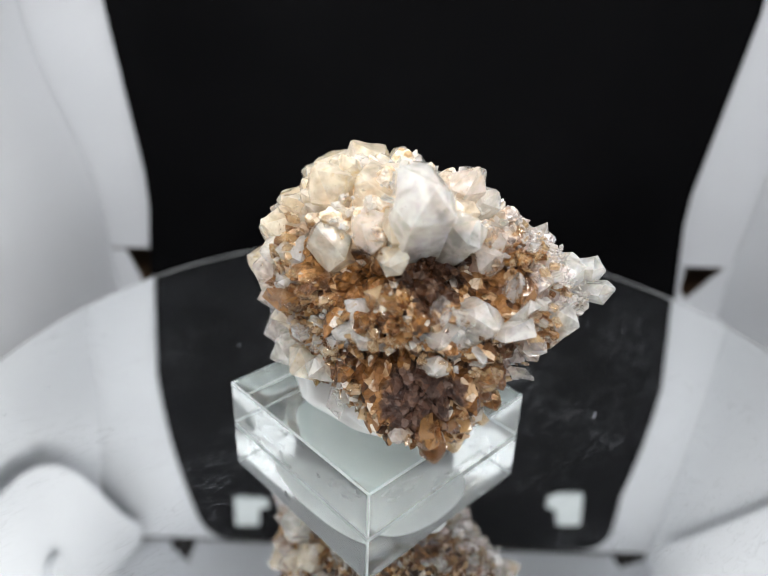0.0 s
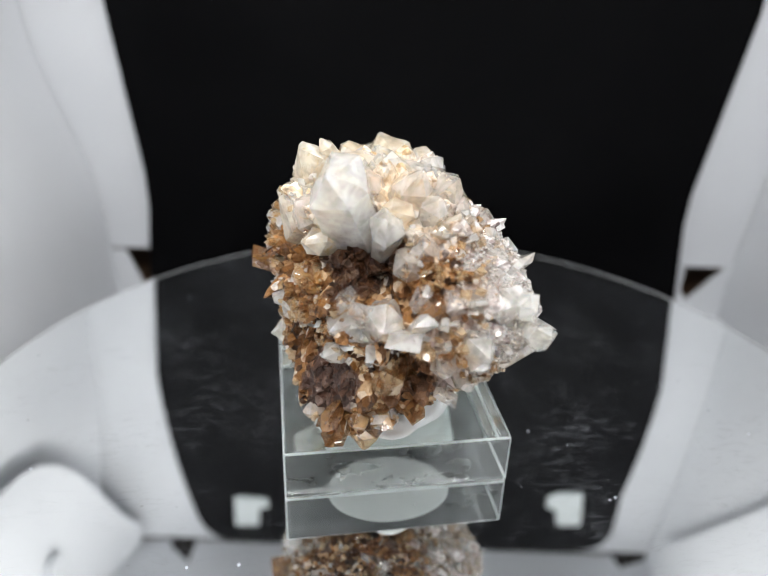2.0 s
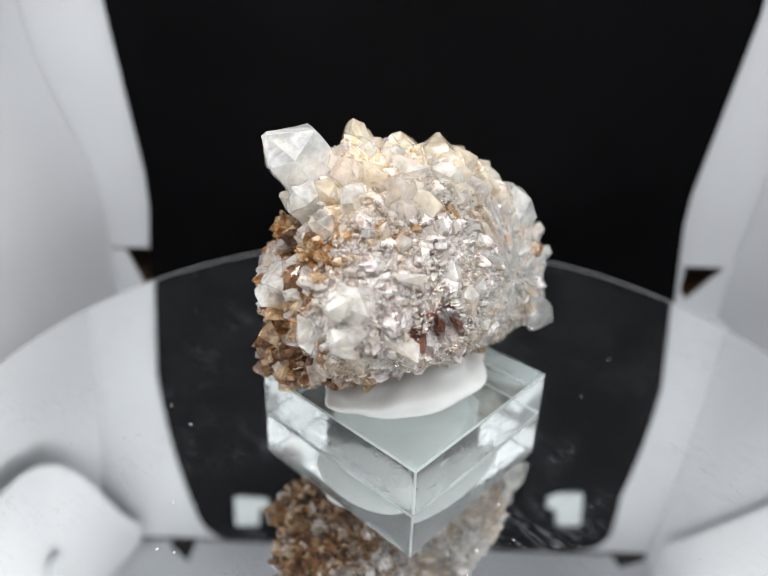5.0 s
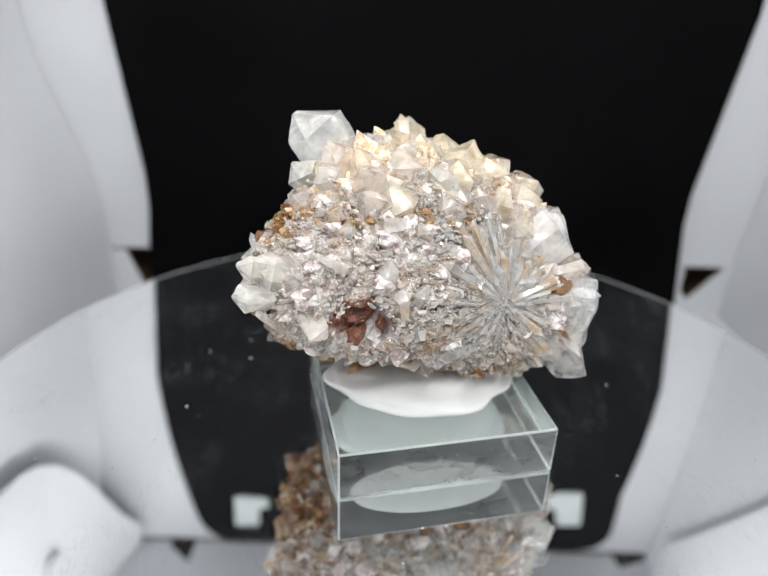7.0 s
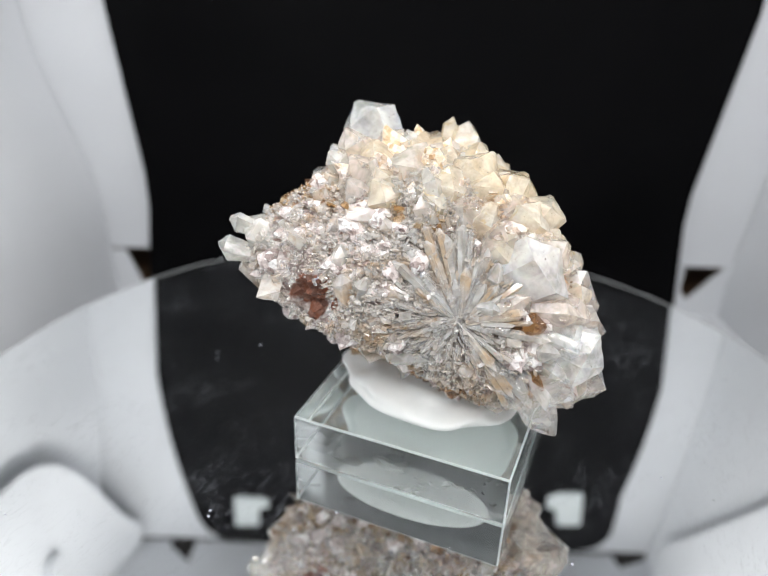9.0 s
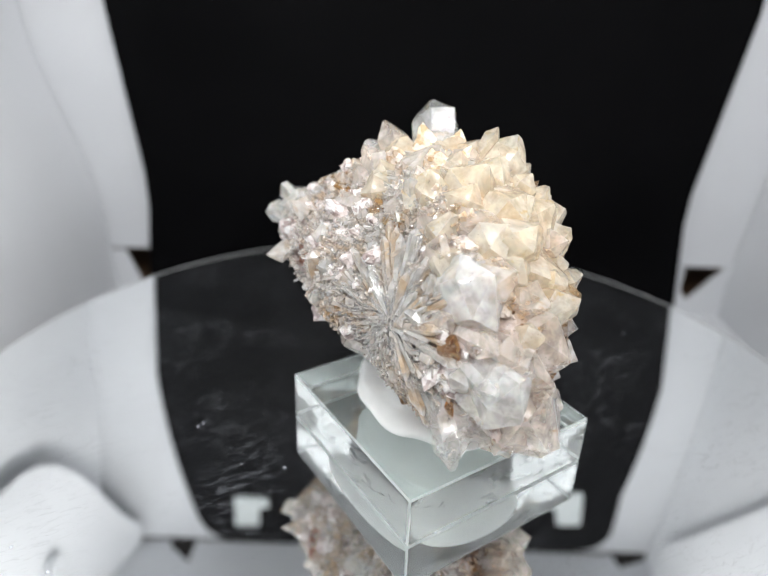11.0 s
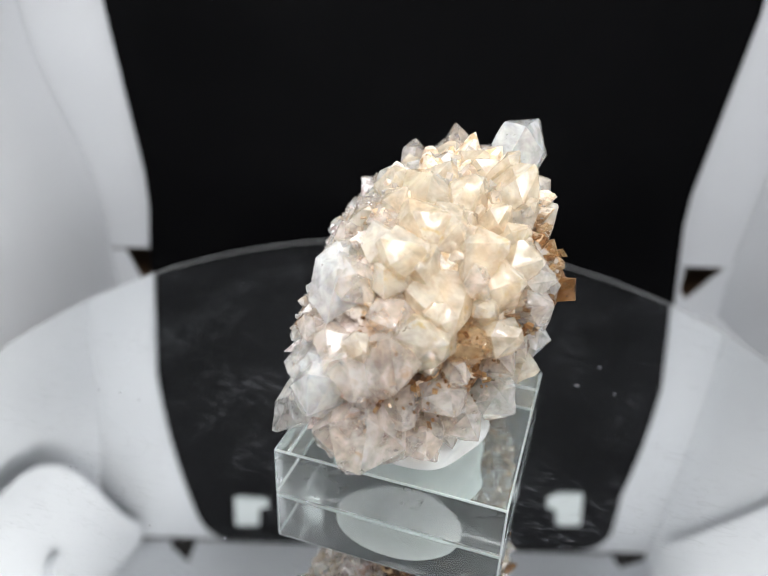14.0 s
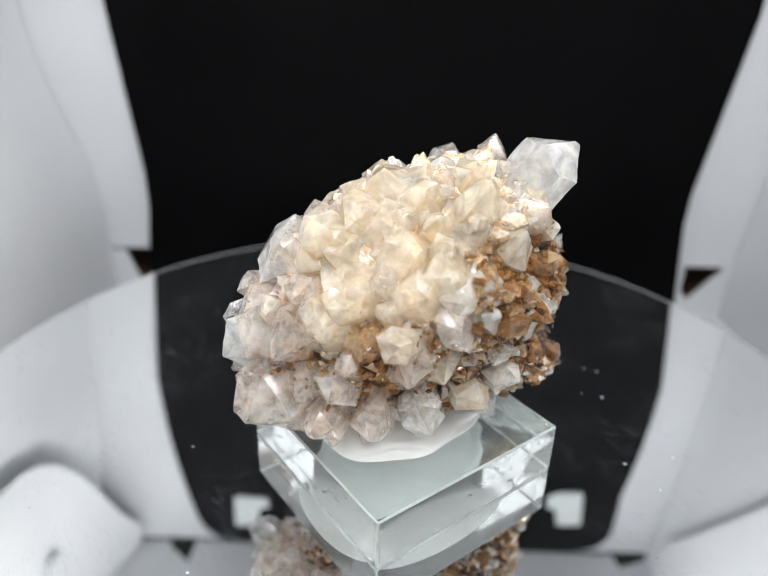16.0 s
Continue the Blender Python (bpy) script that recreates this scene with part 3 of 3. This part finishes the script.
def build_mineral():
    rng = random.Random(7)
    rock = new("mineral_specimen")
    tagged(rock, "cluster of milky quartz crystals on rusty brown rock", "mineral")
    # host rock
    bm = bmesh.new()
    bmesh.ops.create_icosphere(bm, subdivisions=6, radius=1)
    for v in bm.verts:
        d = v.co.normalized()
        cream = max(0.0, min(1.0, (d.y - 0.05) * 3)) * max(0.0, min(1.0, (0.22 - d.x) * 4))
        p = surface(d, 0.925 - 0.12 * cream)
        q = p * 1.0
        cell = noise.voronoi(q * 9, distance_metric="DISTANCE")[0]
        fine = noise.voronoi(q * 24, distance_metric="DISTANCE")[0]
        h = (0.14 * (cell[1] - cell[0]) - 0.05 + 0.05 * (fine[1] - fine[0])) * (1 - 0.8 * cream) + 0.06 * noise.fractal(q * 4, 1.0, 2.0, 4)
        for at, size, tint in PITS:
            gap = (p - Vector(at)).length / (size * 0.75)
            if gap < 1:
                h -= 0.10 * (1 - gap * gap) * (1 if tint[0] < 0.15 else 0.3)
        h -= 0.09 * math.exp(-((p - HUB).length / 0.13) ** 2)
        v.co = (p + d * h) * U
    part("host_rock", bm, ROCK, rock, "rusty brown and mauve-grey grainy rock")

    def crystal(x, y, z, r, mat, length=0.0, towards=None, steep=1.0, foot=0.7):
        """One point with its tip at x, y, z, grown from the root of the fan."""
        tip = Vector((x, y, z))
        way = Vector(towards).normalized() if towards else ((tip - ROOT).normalized() * 0.7 + (tip - CORE).normalized() * 0.6).normalized()
        m = Matrix.Translation(tip * U) @ aim(way, rng.uniform(0, 6.28))
        bm = bmesh.new()
        crystal_bm(bm, r * U, (length or r * 3.2) * U, rng, Matrix.Identity(4), steep, foot)
        bmesh.ops.recalc_face_normals(bm, faces=bm.faces)
        # etched, slightly wavy faces with chipped edges
        if r > 0.03:
            bmesh.ops.subdivide_edges(bm, edges=bm.edges[:], cuts=5 if r > 0.08 else 3, use_grid_fill=True)
            bm.normal_update()
            seed = Vector((rng.uniform(0, 50), rng.uniform(0, 50), rng.uniform(0, 50)))
            for v in bm.verts:
                q = v.co / (r * U)
                sharp = max(0.0, 1.0 - min((v.normal.dot(f.normal) for f in v.link_faces), default=1.0))
                v.co += v.normal * (r * U * (0.06 * noise.noise(q * 1.3 + seed) + 0.03 * noise.noise(q * 3.7 + seed) - 0.13 * sharp * (0.6 + noise.noise(q * 2.3 - seed))))
        ob = smooth(part("crystal", bm, mat, rock), 14)
        ob.matrix_local = m
        return ob

    big = []

    def main(x, y, z, r, mat, length=0.0, towards=None, steep=0.72, lone=False, foot=0.7):
        big.append((Vector((x, y, z)), r))
        crystal(x, y, z, r * 1.25, mat, length, towards, steep, foot)
        if r > 0.075 and not lone:
            tip = Vector((x, y, z))
            way = Vector(towards).normalized() if towards else ((tip - ROOT).normalized() * 0.7 + (tip - CORE).normalized() * 0.6).normalized()
            side = way.orthogonal().normalized()
            for k in range(rng.choice((1, 2, 2))):
                side = (Matrix.Rotation(rng.uniform(1.2, 3.0), 3, way) @ side).normalized()
                at = tip + side * r * rng.uniform(0.95, 1.25) - way * r * rng.uniform(0.35, 0.8)
                if any((at - Vector(pit)).length < size * 0.8 for pit, size, tint in PITS):
                    continue
                lean = (way + side * rng.uniform(0.0, 0.35)).normalized()
                crystal(at.x, at.y, at.z, r * rng.uniform(0.4, 0.65), mat, r * 1.8, lean, rng.uniform(0.6, 1.0))

    # the large white point and its neighbour on the crest
    main(-0.40, -0.435, 1.52, 0.108, Q_MILK, 0.36, (-0.31, -0.52, 0.80), 0.85, True, 1.0)
    main(-0.30, -0.36, 1.36, 0.085, Q_WHITE, 0.24, (-0.15, -0.55, 0.8), 0.7, True)
    main(-0.09, -0.355, 1.47, 0.062, Q_SMOKY, 0.30, (0.0, -0.4, 0.9), 1.0, True)
    main(0.0, -0.40, 1.38, 0.05, Q_WHITE, 0.25, (0.2, -0.5, 0.8))
    main(-0.20, -0.49, 1.34, 0.065, Q_WHITE, 0.26, (0.0, -0.6, 0.75))
    main(-0.06, -0.52, 1.25, 0.055, Q_SMOKY, 0.22, (0.1, -0.7, 0.6))
    # crest
    main(-0.495, 0.06, 1.43, 0.09, Q_CREAM, 0.35)
    main(-0.14, 0.26, 1.43, 0.10, Q_CREAM, 0.35)
    main(-0.36, -0.09, 1.42, 0.11, Q_CREAM, 0.40)
    main(-0.30, 0.20, 1.40, 0.09, Q_CREAM)
    main(-0.10, -0.07, 1.43, 0.10, Q_WHITE)
    main(-0.25, -0.10, 1.44, 0.08, Q_CREAM)
    main(0.06, -0.26, 1.40, 0.07, Q_SMOKY)
    main(-0.13, 0.18, 1.41, 0.08, Q_WHITE)
    main(0.04, 0.14, 1.38, 0.10, Q_CREAM)
    main(0.03, 0.16, 1.40, 0.08, Q_CREAM)
    # cream cluster
    main(0.115, 0.64, 1.13, 0.115, Q_MILK, 0.5, (-0.14, 0.80, 0.55), 0.45, True, 0.5)
    main(-0.21, 0.51, 1.23, 0.115, Q_CREAM, 0.5)
    main(-0.28, 0.39, 1.32, 0.095, Q_CREAM, 0.45)
    main(-0.30, 0.59, 1.07, 0.125, Q_CREAM, 0.5)
    main(-0.42, 0.40, 1.23, 0.095, Q_CREAM, 0.45)
    main(-0.53, 0.39, 1.10, 0.11, Q_CREAM, 0.45)
    main(-0.28, 0.16, 1.39, 0.085, Q_CREAM)
    main(-0.50, 0.10, 1.31, 0.10, Q_CREAM)
    main(-0.03, 0.43, 1.31, 0.085, Q_SMOKY)
    main(-0.12, 0.68, 1.02, 0.075, Q_SMOKY)
    main(-0.14, 0.80, 0.84, 0.115, Q_SMOKY, 0.5)
    main(0.10, 0.82, 0.80, 0.085, Q_MILK, 0.5)
    main(-0.28, 0.69, 0.92, 0.105, Q_CREAM, 0.45)
    main(-0.07, 0.86, 0.47, 0.14, Q_SMOKY, 0.6, (-0.15, 0.85, -0.45), 0.8)
    main(-0.43, 0.58, 0.89, 0.075, Q_HONEY)
    main(-0.36, 0.67, 0.68, 0.075, Q_SMOKY)
    main(-0.26, 0.70, 0.46, 0.085, Q_SMOKY, 0.35, (-0.3, 0.8, -0.3))
    main(-0.42, 0.54, 0.47, 0.085, Q_SMOKY, 0.35, (-0.5, 0.6, -0.35))
    main(-0.54, 0.34, 0.50, 0.085, Q_WHITE, 0.35, (-0.7, 0.4, -0.3))
    main(-0.60, 0.12, 0.56, 0.075, Q_CREAM, 0.3, (-0.8, 0.1, -0.25))
    main(-0.62, -0.05, 0.62, 0.06, Q_WHITE, 0.3, (-0.8, -0.1, -0.2))
    main(-0.54, 0.42, 0.77, 0.085, Q_SMOKY)
    main(-0.57, 0.26, 0.75, 0.07, Q_CREAM)
    main(-0.61, 0.26, 1.10, 0.065, Q_WHITE)
    main(-0.58, 0.28, 1.17, 0.09, Q_CREAM)
    main(-0.61, 0.14, 1.13, 0.07, Q_WHITE)
    main(-0.58, -0.06, 1.24, 0.09, Q_CREAM)
    # the fan of long points on the broken flank
    def blade(x, y, z, r, mat, steep=0.8):
        """A long point that widens from the hub of the fan out to its tip."""
        way = Vector((x, y, z)) - HUB + Vector((0.09, 0, 0))
        main(x, y, z, r, mat, max(0.35, way.length * 0.85), way, steep, True, 0.4)
    blade(0.105, 0.86, 0.70, 0.108, Q_MILK, 0.6)
    blade(0.285, 0.73, 0.455, 0.075, Q_CLEAR, 0.9)
    blade(0.20, 0.77, 0.56, 0.07, Q_CLEAR, 0.8)
    blade(0.02, 0.84, 0.50, 0.09, Q_SMOKY)
    blade(-0.03, 0.84, 0.80, 0.09, Q_SMOKY)
    blade(0.06, 0.78, 0.91, 0.07, Q_SMOKY)
    blade(0.17, 0.75, 0.95, 0.055, Q_SMOKY)
    blade(0.20, 0.80, 0.80, 0.05, Q_CLEAR)
    blade(0.02, 0.64, 1.16, 0.085, Q_SMOKY, 0.7)
    blade(-0.157, 0.544, 1.28, 0.09, Q_CREAM, 0.7)
    blade(-0.05, 0.50, 1.28, 0.08, Q_CREAM, 0.7)
    blade(0.10, 0.54, 1.20, 0.065, Q_CLEAR, 0.7)
    blade(0.14, 0.40, 1.24, 0.055, Q_SMOKY, 0.8)
    blade(-0.196, 0.386, 1.365, 0.085, Q_CREAM, 0.7)
    blade(-0.06, 0.28, 1.37, 0.08, Q_CREAM, 0.7)
    blade(0.08, 0.24, 1.33, 0.07, Q_SMOKY, 0.7)
    blade(0.12, 0.05, 1.30, 0.055, Q_SMOKY, 0.9)
    blade(0.03, 0.06, 1.38, 0.07, Q_WHITE, 0.8)
    main(-0.16, 0.72, 0.61, 0.10, Q_SMOKY, 0.5)
    # rusty flank
    main(-0.58, -0.27, 0.90, 0.105, Q_WHITE)
    main(-0.61, -0.20, 0.88, 0.07, Q_WHITE)
    main(-0.38, -0.56, 0.93, 0.085, Q_WHITE)
    main(-0.27, -0.63, 0.96, 0.085, Q_WHITE)
    main(-0.53, -0.34, 1.05, 0.06, Q_HONEY)
    main(-0.14, -0.54, 1.19, 0.06, Q_SMOKY)
    main(0.32, -0.78, 0.99, 0.045, Q_WHITE, 0.15)
    main(0.27, -0.75, 1.10, 0.045, Q_WHITE, 0.15)
    main(-0.42, -0.57, 0.42, 0.045, Q_RUSTY, 0.4, (-0.4, -0.6, -0.4))
    main(0.25, -0.70, 1.07, 0.07, Q_WHITE)
    main(0.12, -0.66, 1.05, 0.08, Q_WHITE)
    main(-0.01, -0.71, 0.84, 0.055, Q_SMOKY)
    main(-0.24, -0.66, 0.72, 0.06, Q_HONEY)
    main(-0.30, -0.55, 0.40, 0.055, Q_HONEY, 0.4, (-0.3, -0.6, -0.4))
    main(0.10, -0.76, 0.92, 0.06, Q_WHITE)

    # slender blades fanning out over the broken flank
    for k in range(48):
        ang = radians(rng.uniform(-60, 150))
        way = Vector((rng.uniform(-0.3, 0.05), math.cos(ang), math.sin(ang))).normalized()
        reach = rng.uniform(0.12, 0.40)
        tip = surface((HUB + way * reach - CORE).normalized(), rng.uniform(0.97, 1.02))
        start = surface((HUB + way * 0.03 - CORE).normalized(), 0.95)
        way = tip - start
        crystal(tip.x, tip.y, tip.z, rng.uniform(0.010, 0.028), rng.choice((Q_MAUVE, Q_CLEAR, Q_WHITE, Q_CLEAR)), way.length, way, 1.3, 0.5)
    # smaller points between them, each flank with its own kind
    spots = []
    n = 900
    for k in range(n):
        zc = 1 - 2 * (k + 0.5) / n
        a = k * 2.39996 + rng.uniform(-0.05, 0.05)
        s = math.sqrt(1 - zc * zc)
        d = Vector((s * math.cos(a), s * math.sin(a), zc))
        p = surface(d, 0.97)
        if p.z < 0.42 or any((p - Vector(at)).length < size * 0.55 for at, size, tint in PITS):
            continue
        spots.append((d, p))
    rng.shuffle(spots)
    made = 0
    for d, p in spots:
        near = min((p - q).length / (rr * (1.3 if d.y > 0.15 or p.z > 1.2 else 1.15)) for q, rr in big)
        if near < 1.0 or made >= 120 or (p - HUB).length < 0.17:
            continue
        def stray(by):
            return Vector((rng.uniform(-by, by), rng.uniform(-by, by), rng.uniform(-by * 0.5, by)))
        east = p.x + 0.12 * noise.noise(p * 5)
        if east > 0.14 and p.z < 1.28 and p.y < 0.5:
            if rng.random() < 0.55:
                continue
            kind, r = rng.choice((Q_MAUVE, Q_WHITE, Q_WHITE, Q_SMOKY)), rng.uniform(0.02, 0.06)
            way = (normal_at(d) + stray(0.9)).normalized()
        elif d.y > 0.15 or p.z > 1.2:
            kind, r = (rng.choice((Q_CREAM, Q_CREAM, Q_SMOKY)), rng.uniform(0.065, 0.10)) if p.z > 0.9 else (rng.choice((Q_SMOKY, Q_RUSTY, Q_WHITE)), rng.uniform(0.04, 0.07))
            way = (normal_at(d) * 0.6 + (p - ROOT).normalized() * 0.6 + stray(0.3)).normalized()
        else:
            if rng.random() < 0.25:
                continue
            kind, r = rng.choice((Q_RUSTY, Q_HONEY, Q_CLEAR, Q_SMOKY, Q_WHITE, Q_WHITE) if 0.82 < p.z else (Q_RUSTY, Q_RUSTY, Q_HONEY, Q_SMOKY, Q_CLEAR)), rng.uniform(0.024, 0.066)
            way = (normal_at(d) + stray(0.7)).normalized()
        if (d.y > 0.15 or p.z > 1.2 or rng.random() < 0.6):
            tip = p + way * r * 0.4
            crystal(tip.x, tip.y, tip.z, r, kind, r * rng.uniform(2.2, 3.2), way, rng.uniform(0.55, 0.95))
        else:
            bm = bmesh.new()
            shard_bm(bm, r * 0.85 * U, rng, aim(way))
            bmesh.ops.recalc_face_normals(bm, faces=bm.faces)
            part("crystal", bm, kind, rock).location = p * U
        big.append((p, r * 0.7))
        made += 1

    # grit and tiny druse, too many to count
    for name, mat, count, test, r0, r1, label in (
            ("gap_rust", Q_RUSTY, 900, lambda p, d: p.x < 0.25 and d.y >= 0.1 and p.z < 1.0, 0.004, 0.013, "rust-brown grains in the gaps between crystals"),
            ("druse", Q_RUSTY, 800, lambda p, d: p.x < 0.2 and d.y < 0.3 and p.z < 1.22, 0.005, 0.019, "tiny rust-stained quartz druse"),
            ("honey_druse", Q_HONEY, 900, lambda p, d: p.x < 0.2 and d.y < 0.3 and p.z < 1.25, 0.005, 0.020, "tiny honey-stained quartz druse"),
            ("pale_druse", Q_WHITE, 600, lambda p, d: p.x < 0.25 and d.y < 0.3, 0.004, 0.020, "tiny white quartz druse"),
            ("mauve_grit", Q_MAUVE, 3200, lambda p, d: p.x > 0.02 and d.y < 0.75, 0.004, 0.015, "glittering mauve-grey quartz grit")):
        bm = bmesh.new()
        placed = 0
        while placed < count:
            d = Vector((rng.gauss(0, 1), rng.gauss(0, 1), rng.gauss(0, 1))).normalized()
            p = surface(d, rng.uniform(0.86, 0.93) if name == "gap_rust" else rng.uniform(0.935, 0.965))
            if not test(p, d) or p.z < 0.36 or any((p - Vector(at)).length < size * rng.uniform(0.45, 0.8) for at, size, tint in PITS):
                placed += 0.2
                continue
            way = (d + Vector((rng.uniform(-0.9, 0.9), rng.uniform(-0.9, 0.9), rng.uniform(-0.9, 0.9)))).normalized()
            r = r0 + (r1 - r0) * rng.random() ** 2
            shard_bm(bm, r * U, rng, Matrix.Translation(p * U) @ aim(way))
            placed += 1
        bmesh.ops.recalc_face_normals(bm, faces=bm.faces)
        ob = part(name, bm, mat, rock, label)
        ob["kind"] = "stuff"
    # fibrous striae that radiate from the hub and lie along the broken flank
    for name, mat, count, label in (("striae", Q_MAUVE, 3400, "mauve-grey quartz fibres radiating over the flank"), ("clear_striae", Q_CLEAR, 2200, "glassy quartz fibres radiating over the flank")):
        bm = bmesh.new()
        placed = 0
        while placed < count:
            d = Vector((abs(rng.gauss(0, 1)), rng.gauss(-0.1, 1), rng.gauss(0, 0.8))).normalized()
            p = surface(d, rng.uniform(0.935, 0.97))
            if p.x < 0.10 + 0.08 * noise.noise(p * 4) or p.z < 0.40 or d.y > 0.8 or any((p - Vector(at)).length < size * 0.5 for at, size, tint in PITS):
                placed += 0.2
                continue
            n = normal_at(d)
            away = p - HUB
            way = (away - n * away.dot(n)).normalized()
            tangle = 0.16 + 0.9 * min(1.0, max(0.0, away.length - 0.22) / 0.25)
            way = (way + 0.12 * n + Vector((rng.gauss(0, tangle), rng.gauss(0, tangle), rng.gauss(0, tangle))) * 0.8).normalized()
            r = (0.004 + 0.009 * rng.random() ** 2.5) * (1.15 - 0.4 * min(1.0, tangle))
            crystal_bm(bm, r * U, rng.uniform(2, 3.5 + 9 * max(0.0, 0.9 - tangle)) * r * U, rng, Matrix.Translation((p + way * r * 2) * U) @ aim(way), 1.2, 0.8)
            placed += 1
        bmesh.ops.recalc_face_normals(bm, faces=bm.faces)
        part(name, bm, mat, rock, label)["kind"] = "stuff"
    return rock


build_box()
build_backdrop()
TURNTABLE, BLOCK, PAD, MINERAL = build_turntable(), build_block(), build_putty(), build_mineral()


def motions():
    steps = [(t * 0.25, pose(0, 0, 0, 0, 0, START - SPIN * t * 0.25)) for t in range(65)]
    for thing in (TURNTABLE, BLOCK, PAD, MINERAL):
        walk(thing, steps)


motions()
